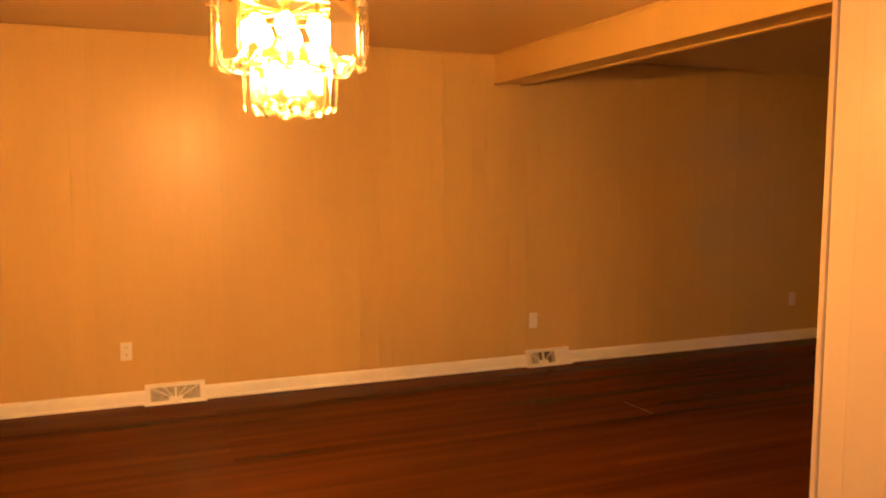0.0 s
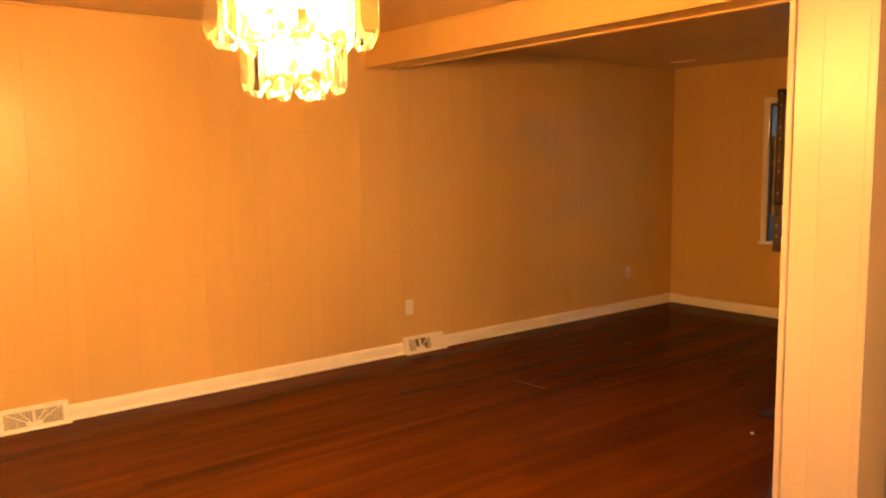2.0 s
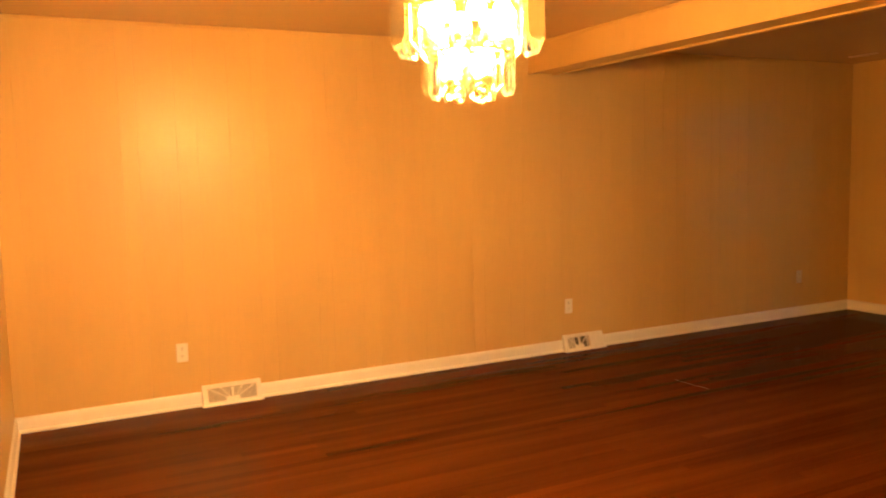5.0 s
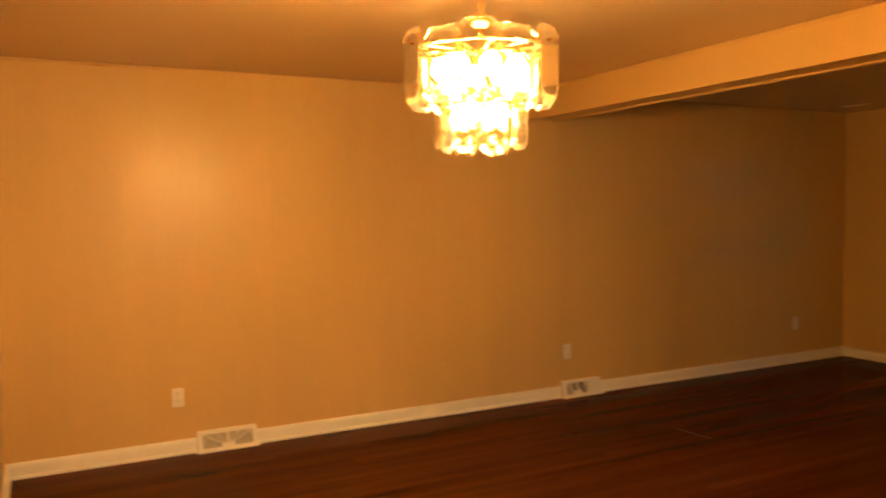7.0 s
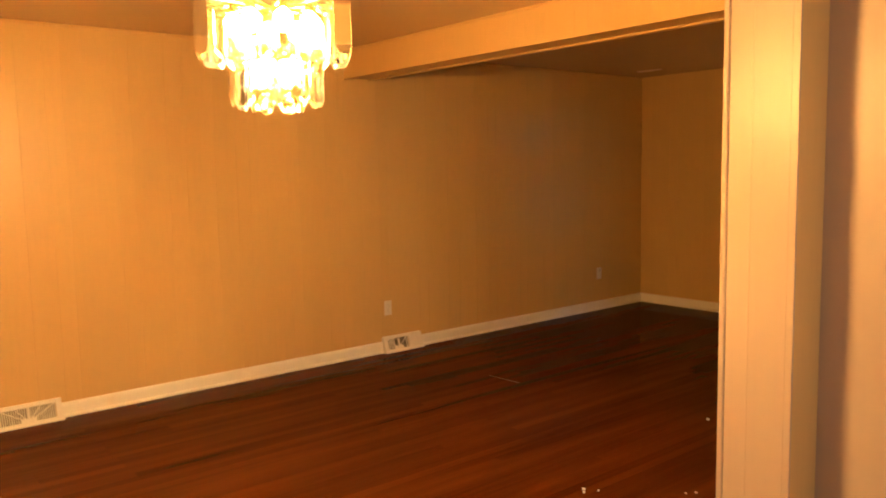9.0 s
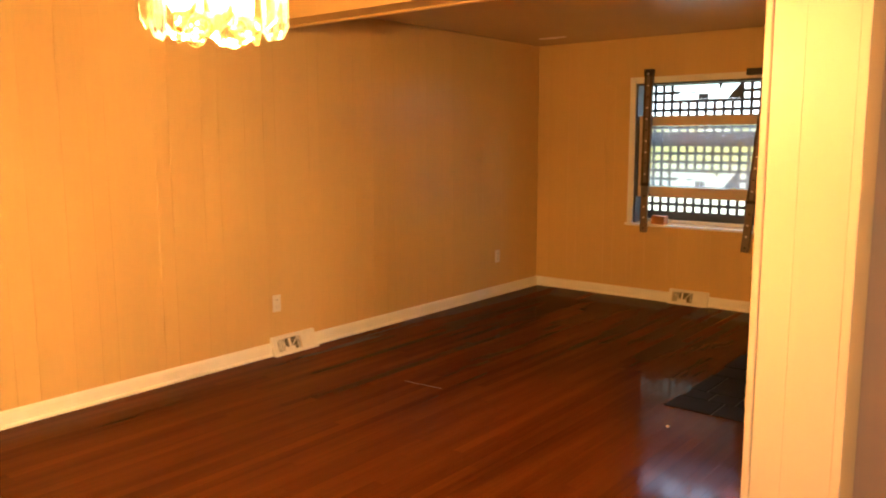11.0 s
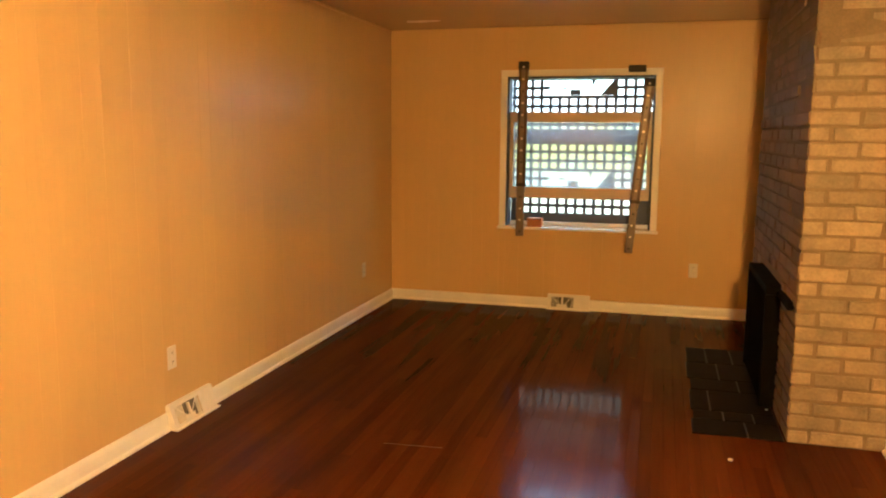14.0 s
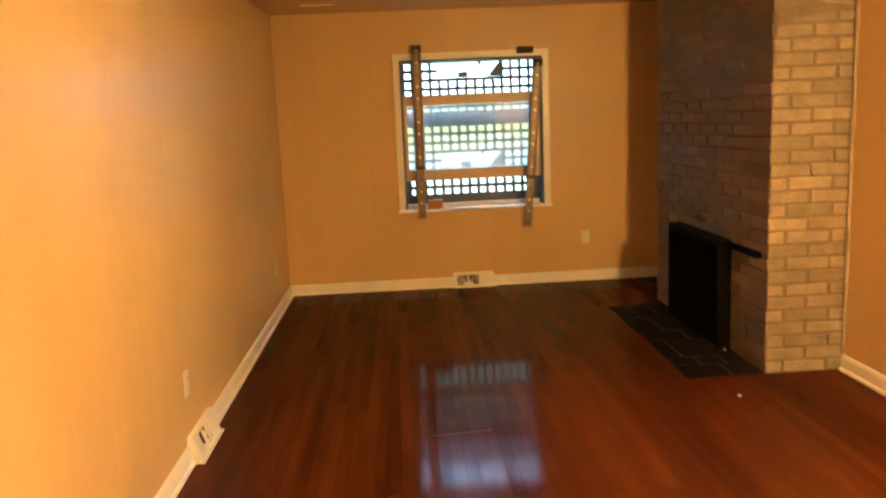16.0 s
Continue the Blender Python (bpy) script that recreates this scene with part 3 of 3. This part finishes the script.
def strut(top, foot, label, holes=15, flip=-1, body=STRUT, face=STEEL):
    """A slotted square steel bar that leans on the window casing, with a rubber foot and bolts."""
    top, foot = Vector(top), Vector(foot)
    d = top - foot
    root = empty("brace_bar")
    zax = d.normalized()
    xax = (Vector((1, 0, 0)) - zax * zax.x).normalized()
    yax = zax.cross(xax)
    m = Matrix.Translation(foot)
    for k in range(3):
        m[k][0], m[k][1], m[k][2] = xax[k], yax[k], zax[k]
    root.matrix_basis = m
    tagged(root, label, "brace bar", group="bars bracing the window screen")
    L, w = d.length, 0.040
    bm = bmesh.new()
    cut = L * 0.30
    box(bm, (-w, -0.018, cut), (w, 0.018, L), 0.004)
    part("sleeve", bm, body, root)
    bm = bmesh.new()
    box(bm, (-0.017, -0.0205, cut + 0.020), (0.017, -0.0182, L - 0.060), 0.0008)
    part("channel_face", bm, face, root, "worn bare steel channel face")
    bm = bmesh.new()
    box(bm, (-w + 0.006, -0.013, 0.0), (w - 0.006, 0.013, cut - 0.0005), 0.003)
    part("inner_bar", bm, face, root, "brighter galvanised steel inner bar")
    bm = bmesh.new()
    box(bm, (-w - 0.003, -0.0195, cut - 0.012), (w + 0.003, 0.0195, cut + 0.016), 0.003)
    part("collar", bm, BLACK, root)
    for i in range(holes):
        z = 0.04 + i * (L - 0.08) / (holes - 1)
        bm = bmesh.new()
        out = (0.0212 if z > cut + 0.02 else 0.0135) * flip
        cyl(bm, (0, out - 0.002 * flip, z), (0, out, z), 0.009, n=10)
        # two holes in three are white discs, a bright glint painted on
        part("bolt_hole", bm, CRUMB_AND_GLINT if i % 3 else DARK, root)
    bm = bmesh.new()
    box(bm, (-w - 0.004, -0.0205, L - 0.055), (w + 0.004, 0.0205, L + 0.006), 0.003)
    part("end_cap", bm, BLACK, root)
    return root


BAR_LABEL = "upright slotted brown steel bar bracing the window screen"
strut((1.223, Y1 - 0.070, 2.135), (1.213, Y1 - 0.070, 0.645), BAR_LABEL)
strut((2.272, Y1 - 0.070, 1.985), (2.150, Y1 - 0.070, 0.535), "leaning slotted brown steel bar bracing the window screen")
bm = bmesh.new()
box(bm, (2.095, Y1 - 0.085, 2.043), (2.235, Y1 - 0.0205, 2.098), 0.005)
tagged(part("bracket_block", bm, BLACK), "black block clamped at the window head casing", "bracket")
for x, z in ((1.222, 1.62), (1.218, 0.99), (2.243, 1.63), (2.190, 1.02)):
    bm = bmesh.new()
    cyl(bm, (x, Y1 - 0.052, z), (x, Y1 + 0.172, z), 0.007, n=10)
    tagged(part("threaded_rod", bm, STRUT), "thin steel threaded rod from brace bar to screen", "rod", group="rods holding the screen")
bm = bmesh.new()
box(bm, (1.270, Y1 - 0.035, W1[2] - 0.002), (1.400, Y1 + 0.055, W1[2] + 0.075), 0.004)
tagged(part("loose_brick", bm, OCHRE), "loose orange clay brick lying on the window sill", "brick")

LIT_LABEL = "upright steel bar in a lamplit pale tone bracing the shuttered window"
win2, put2 = window("window_2", W2, Y0, -1, "white-cased window with a dark screened pane and braces")
g2 = put2("pane", (W2[0] + 0.024, -0.060, W2[2] + 0.01), (W2[1] - 0.024, -0.055, W2[3] - 0.024), GLASS, 0)
put2("sash_rail", (W2[0] + 0.024, -0.075, 1.54), (W2[1] - 0.024, -0.035, 1.59), SASH, 0.004)
put2("blind_board", (W2[0] + 0.002, -0.150, W2[2] + 0.001), (W2[1] - 0.002, -0.120, W2[3] - 0.024), DARK, 0.002)
# these bars take the lit tone of the brace-bar steel
strut((1.96, Y0 + 0.043, 2.07), (1.98, Y0 + 0.043, 0.95), LIT_LABEL, 11, 1, LIT_STEEL, LIT_STEEL)
strut((2.72, Y0 + 0.043, 2.10), (2.72, Y0 + 0.043, 0.97), LIT_LABEL, 11, 1, LIT_STEEL, LIT_STEEL)
for z in (1.78, 1.16):
    bm = bmesh.new()
    box(bm, (1.26, Y0 + 0.001, z), (1.44, Y0 + 0.030, z + 0.15), 0.003)
    tagged(part("bracket_plate", bm, VENT), "white metal bracket plate screwed beside the window", "bracket", group="bracket plates")

# unseen hall window added round the hall lamp in the far side wall, turned to look along -x
win3, put3 = window("window_3", (-W3[1], -W3[0], W3[2], W3[3]), KX, 1, "unseen white-cased hall window added to let light in")
g3 = put3("pane", (-W3[1] + 0.024, -0.060, W3[2] + 0.01), (-W3[0] - 0.024, -0.055, W3[3] - 0.024), GLASS, 0)
g3.visible_shadow = False
put3("sash_rail", (-W3[1] + 0.024, -0.075, 1.44), (-W3[0] - 0.024, -0.035, 1.49), SASH, 0.004)
win3.matrix_basis = pose(0, 0, 0, 0, 0, -90)

bm = bmesh.new()
box(bm, (-16, 0, -0.45), (20, 0.05, 14))
backdrop = tagged(part("backdrop", bm, BACKDROP), "bright daylight over blurred yellow-green shrubs", "backdrop", kind="structure")
backdrop.location = (0, 11.5, 0)


# ---- wall fittings ----
def outlet(m):
    """Duplex socket: plate against the wall in x and z, looking along -y."""
    root = empty("wall_outlet")
    root.matrix_basis = m
    tagged(root, "white duplex outlet plate on the tan panelled wall", "outlet", group="wall outlets")
    bm = bmesh.new()
    box(bm, (-0.036, -0.006, -0.060), (0.036, -0.0005, 0.060), 0.0025)
    part("plate", bm, PLASTIC, root)
    for dz in (-0.024, 0.024):
        bm = bmesh.new()
        cyl(bm, (0, -0.0055, dz), (0, -0.0078, dz), 0.0165, n=20)
        s = part("socket", bm, PLASTIC, root)
        for dx in (-0.006, 0.006):
            bm = bmesh.new()
            box(bm, (dx - 0.0013, -0.0086, dz - 0.001), (dx + 0.0013, -0.0079, dz + 0.008))
            part("slot", bm, DARK, s)
        bm = bmesh.new()
        cyl(bm, (0, -0.0079, dz - 0.008), (0, -0.0086, dz - 0.008), 0.0024, n=8)
        part("ground_hole", bm, DARK, s)
    bm = bmesh.new()
    cyl(bm, (0, -0.0055, 0), (0, -0.0075, 0), 0.0035, n=10)
    part("screw", bm, VENT, root)
    return root


first_outlet = outlet(pose(0, -0.470, 0.366, 0, 0, 90))
for m in (pose(0, 2.559, 0.368, 0, 0, 90), pose(0, 5.280, 0.384, 0, 0, 90), pose(2.686, Y1, 0.399), pose(RX, 2.45, 0.27, 0, 0, -90)):
    copy_thing(first_outlet, m)


def register(name_at, width, broken):
    """Baseboard heat register: sloping face with a window of fins, in x and z, looking along -y."""
    root = empty("floor_register")
    root.matrix_basis = name_at
    tagged(root, "white steel baseboard register with broken fins" if broken else "white steel baseboard register with fan-shaped fins",
           "register", group="baseboard registers")
    w = width / 2
    lean = math.atan2(0.040, 0.118)
    top, foot, h = 0.022, 0.062, 0.128
    # the face slopes from the foot up to the wall
    slope = Matrix.Translation((0, -foot, 0.008)) @ Matrix.Rotation(-lean, 4, "X")
    fh = (h - 0.008) / math.cos(lean)
    x0, x1 = (-w + 0.030, w - 0.030) if not broken else (-w + 0.030, w - 0.135)
    iw, xm = (x1 - x0) / 2, (x0 + x1) / 2
    bm = bmesh.new()
    box(bm, (-w, 0, 0), (x0, 0.006, fh), 0.0015, slope)
    box(bm, (x1, 0, 0), (w, 0.006, fh), 0.0015, slope)
    box(bm, (x0, 0, 0), (x1, 0.006, 0.018), 0.0015, slope)
    box(bm, (x0, 0, fh - 0.020), (x1, 0.006, fh), 0.0015, slope)
    part("face_frame", bm, VENT, root)
    bm = bmesh.new()
    prism(bm, [(-0.0005, 0.0), (-foot - 0.004, 0.0), (-foot - 0.004, 0.007), (-foot + 0.002, 0.009), (-top, h), (-0.0005, h)], -w - 0.004, -w + 0.002,
          Matrix(((0, 1, 0, 0), (1, 0, 0, 0), (0, 0, 1, 0), (0, 0, 0, 1))))
    prism(bm, [(-0.0005, 0.0), (-foot - 0.004, 0.0), (-foot - 0.004, 0.007), (-foot + 0.002, 0.009), (-top, h), (-0.0005, h)], w - 0.002, w + 0.004,
          Matrix(((0, 1, 0, 0), (1, 0, 0, 0), (0, 0, 1, 0), (0, 0, 0, 1))))
    box(bm, (-w, -top - 0.001, h - 0.003), (w, -0.0005, h + 0.003), 0.001)
    part("housing", bm, VENT, root)
    bm = bmesh.new()
    box(bm, (-w - 0.012, -foot - 0.012, 0.0005), (w + 0.012, -foot + 0.004, 0.010), 0.003)
    part("lip", bm, VENT, root)
    bm = bmesh.new()
    box(bm, (x0, 0.016, 0.004), (x1, 0.018, fh - 0.006), 0, slope)
    part("damper", bm, DAMPER if broken else GRILLE, root, "dark grey damper behind the fins")
    mid = Vector((xm, 0.004, 0.020))
    count = 14 if broken else 26
    for i in range(count):
        if not (broken and 4 < i < 12):
            x = x0 + (i + 0.5) * 2 * iw / count
            bm = bmesh.new()
            box(bm, (x - 0.0012, 0.004, 0.016), (x + 0.0012, 0.014, fh - 0.016), 0, slope)
            part("fin", bm, VENT, root)
    for a in ((-0.62, -0.30, 0.30, 0.62) if not broken else (-0.62, 0.50)):
        end = Vector((xm + a * iw * 1.5, 0.003, fh - 0.022))
        bm = bmesh.new()
        cyl(bm, slope @ mid, slope @ end, 0.0032, n=8)
        part("brace_fin", bm, VENT, root)
    bm = bmesh.new()
    box(bm, (xm - 0.045, -0.002, 0.018), (xm + 0.045, 0.005, 0.042), 0.003, slope)
    part("lever_plate", bm, VENT, root)
    bm = bmesh.new()
    box(bm, (xm - 0.008, -0.010, 0.040), (xm + 0.008, 0.002, fh - 0.024), 0.002, slope)
    part("lever", bm, VENT, root)
    return root


register(pose(0.0, (V1[0] + V1[1]) / 2, 0, 0, 0, 90), V1[1] - V1[0] - 0.012, False)
register(pose(0.0, (V2[0] + V2[1]) / 2, 0, 0, 0, 90), V2[1] - V2[0] - 0.012, True)
register(pose((V3[0] + V3[1]) / 2, Y1, 0), V3[1] - V3[0] - 0.012, True)


# ---- chandelier ----
def acrylic_panel(w, h, cut):
    """An octagonal bevelled panel: x across, z up; its flat field and its ring of bevels are two meshes."""
    def ring(w, h, c, y):
        return [(-w + c, y, 0), (w - c, y, 0), (w, y, c), (w, y, h - c), (w - c, y, h), (-w + c, y, h), (-w, y, h - c), (-w, y, c)]
    b = 0.016
    outer = ring(w, h, cut, 0.0)
    inner = [(x * (w - b) / w, -0.006, b + z * (h - 2 * b) / h) for x, y, z in outer]
    back = [(x, 0.003, z) for x, y, z in outer]
    bm = bmesh.new()
    vo, vi, vb = ([bm.verts.new(p) for p in r] for r in (outer, inner, back))
    for i in range(8):
        k = (i + 1) % 8
        bm.faces.new((vo[i], vo[k], vi[k], vi[i]))
        bm.faces.new((vb[i], vb[k], vo[k], vo[i]))
    edge = mesh_of("bevel", bm, AMBER_EDGE)
    bm = bmesh.new()
    bm.faces.new([bm.verts.new(p) for p in inner])
    bm.faces.new([bm.verts.new((x, 0.003, z)) for x, y, z in inner])
    field = mesh_of("panel", bm, AMBER)
    return field, edge


def chandelier():
    root = empty("chandelier", CH)
    tagged(root, "lit brass chandelier with two tiers of amber acrylic panels", "chandelier")
    top = H - CH.z
    bm = bmesh.new()
    cyl(bm, (0, 0, top - 0.028), (0, 0, top - 0.001), 0.045, 0.062, 20)
    part("ceiling_canopy", bm, BRASS, root, smooth=False)
    for i in range(int((top - 0.028 - 0.458) / 0.027)):
        bm = bmesh.new()
        z = 0.458 + 0.014 + i * 0.027
        torus(bm, Matrix.Translation((0, 0, z)) @ Matrix.Rotation(math.pi / 2 * (i % 2), 4, "Z") @ Matrix.Rotation(math.pi / 2, 4, "X")
              @ Matrix.Diagonal((0.6, 1.15, 1, 1)), 0.014, 0.0028)
        part("chain_link", bm, BRASS, root)
    bm = bmesh.new()
    cyl(bm, (0.006, 0.006, 0.45), (0.006, 0.006, top - 0.02), 0.003, n=8)
    part("cord", bm, BRASS, root)
    bm = bmesh.new()
    bmesh.ops.create_uvsphere(bm, u_segments=20, v_segments=10, radius=0.034, matrix=Matrix.Translation((0, 0, 0.436)) @ Matrix.Diagonal((1.1, 1.1, 0.75, 1)))
    part("hub", bm, BRASS, root, smooth=True)
    bm = bmesh.new()
    cyl(bm, (0, 0, 0.12), (0, 0, 0.43), 0.010, n=12)
    part("stem", bm, BRASS, root)
    tiers = ((0.233, 0.150, 0.230, 12, 0.070, 0.030, 0.506, "upper_panel"), (0.135, 0.014, 0.190, 8, 0.050, 0.022, 0.70, "lower_panel"))
    for R, z, h, count, w, cut, turn, pname in tiers:
        rz = z + h - 0.045
        bm = bmesh.new()
        torus(bm, Matrix.Translation((0, 0, rz)), R * 0.96, 0.0045, 40, 6)
        part("ring", bm, BRASS, root)
        for j in range(count // 2):
            a = 2 * math.pi * j / count + turn + 0.2
            bm = bmesh.new()
            cyl(bm, (-R * 0.95 * math.cos(a), -R * 0.95 * math.sin(a), rz), (R * 0.95 * math.cos(a), R * 0.95 * math.sin(a), rz), 0.004, n=6)
            part("arm", bm, BRASS, root)
        field, edge = acrylic_panel(w, h, cut)
        for j in range(count):
            a = 360 * j / count + math.degrees(turn)
            lift = 0.010 * (j % 2)
            m = Matrix.Rotation(radians(a), 4, "Z") @ Matrix.Translation((0, -R + 0.012 - 0.020 * (j % 2), z + lift))
            f = piece(pname, field, root, m)
            piece("bevel", edge, f, Matrix.Identity(4))
            bm = bmesh.new()
            cyl(bm, (0, -0.016, h - 0.045), (0, 0.012, h - 0.045), 0.005, n=10)
            part("pin", bm, BRASS, f)
    # candle sockets and bulbs
    for ring_r, z, count in ((0.130, 0.312, 8), (0.062, 0.175, 4)):
        for j in range(count):
            a = 2 * math.pi * j / count + 0.5
            x, y = ring_r * math.cos(a), ring_r * math.sin(a)
            bm = bmesh.new()
            cyl(bm, (x, y, z), (x, y, z + 0.045), 0.012, n=12)
            s = part("bulb_socket", bm, BRASS, root)
            bm = bmesh.new()
            bmesh.ops.create_uvsphere(bm, u_segments=14, v_segments=10, radius=0.030, matrix=Matrix.Translation((x, y, z - 0.036)) @ Matrix.Diagonal((1, 1, 1.2, 1)))
            part("bulb", bm, BULB, s, "lit round bulb", True)
    # rounded pendant drops at the foot
    for j in range(6):
        a = 2 * math.pi * j / 6 + 0.02
        x, y = 0.078 * math.cos(a), 0.078 * math.sin(a)
        bm = bmesh.new()
        torus(bm, Matrix.Translation((x, y, 0.030)) @ Matrix.Rotation(a + 1.57, 4, "Z") @ Matrix.Rotation(math.pi / 2, 4, "X"), 0.021, 0.007)
        part("ring_drop", bm, AMBER_EDGE, root, "clear amber ring-shaped drop")
    return root


chandelier()


# ---- crumbs on the floor ----
def crumb(x, y, size, seed):
    rnd = random.Random(seed)
    bm = bmesh.new()
    bmesh.ops.create_icosphere(bm, subdivisions=1, radius=size)
    for v in bm.verts:
        v.co *= rnd.uniform(0.65, 1.15)
        v.co.z *= 0.6
    low = min(v.co.z for v in bm.verts)
    ob = part("plaster_crumb", bm, CRUMB_AND_GLINT)
    ob.location = (x, y, -low)
    return tagged(ob, "small white plaster crumb on the dark floor", "debris", group="crumbs on the floor")


for i, (x, y, s) in enumerate(((2.763, 2.900, 0.013), (2.925, 1.590, 0.010), (2.950, 1.560, 0.008), (2.98, 1.63, 0.006), (3.30, 1.94, 0.009), (3.27, 1.90, 0.006), (3.015, 3.688, 0.011))):
    crumb(x, y, s, i)

bm = bmesh.new()
box(bm, (1.13, 2.655, 0.0002), (1.42, 2.660, 0.0008), 0, Matrix.Translation((1.27, 2.66, 0)) @ Matrix.Rotation(0.08, 4, "Z") @ Matrix.Translation((-1.27, -2.66, 0)))
tagged(part("floor_scratch", bm, SCRATCH), "pale scratch across the dark floor boards", "scratch", kind="structure")

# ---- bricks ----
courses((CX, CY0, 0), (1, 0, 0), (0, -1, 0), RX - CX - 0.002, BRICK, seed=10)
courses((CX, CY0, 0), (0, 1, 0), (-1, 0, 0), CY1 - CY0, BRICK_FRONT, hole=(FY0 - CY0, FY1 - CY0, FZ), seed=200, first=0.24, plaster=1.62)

# ---- floor boards ----
BW = 0.0572


def board_mesh(length):
    bm = bmesh.new()
    g, c = 0.00012, 0.0004
    geo = box(bm, (g, g, -0.014), (BW - g, length - g, 0.0))
    for f in [f for f in bm.faces if f.normal.z > 0.9]:
        bmesh.ops.inset_individual(bm, faces=[f], thickness=c)
    for v in geo:
        if v.co.z > -0.001:
            v.co.z -= c
    return mesh_of("board", bm, FLOOR)


BOARDS = {}
rnd = random.Random(4)
rows = int((JX + 0.05) / BW)
for i in range(rows):
    x = i * BW
    y = Y0
    first_len = rnd.choice((0.7, 1.1, 1.5, 1.9))
    while y < Y1 - 0.01:
        ln = first_len or rnd.choice((1.5, 1.8, 2.1, 2.4, 2.7))
        first_len = None
        if y + ln > Y1 - 0.35:
            ln = round(Y1 - y, 3)
        if ln not in BOARDS:
            BOARDS[ln] = board_mesh(ln)
        piece("board", BOARDS[ln], floor_base, pose(x, y, 0))
        y += ln
# boards of the hall, joined
i = rows
verts, faces = [], []
while i * BW < KX:
    x = i * BW
    k = len(verts)
    verts += [(x + 0.0004, KY, 0), (x + BW - 0.0004, KY, 0), (x + BW - 0.0004, HALL_Y, 0), (x + 0.0004, HALL_Y, 0)]
    faces.append((k, k + 1, k + 2, k + 3))
    i += 1
me = bpy.data.meshes.new("hall_boards")
me.from_pydata(verts, [], faces)
me.materials.append(FLOOR)
ob = new("hall_boards", me)
ob.parent = floor_base
tagged(ob, "dark cherry-stained strip boards of the hall", kind="stuff")
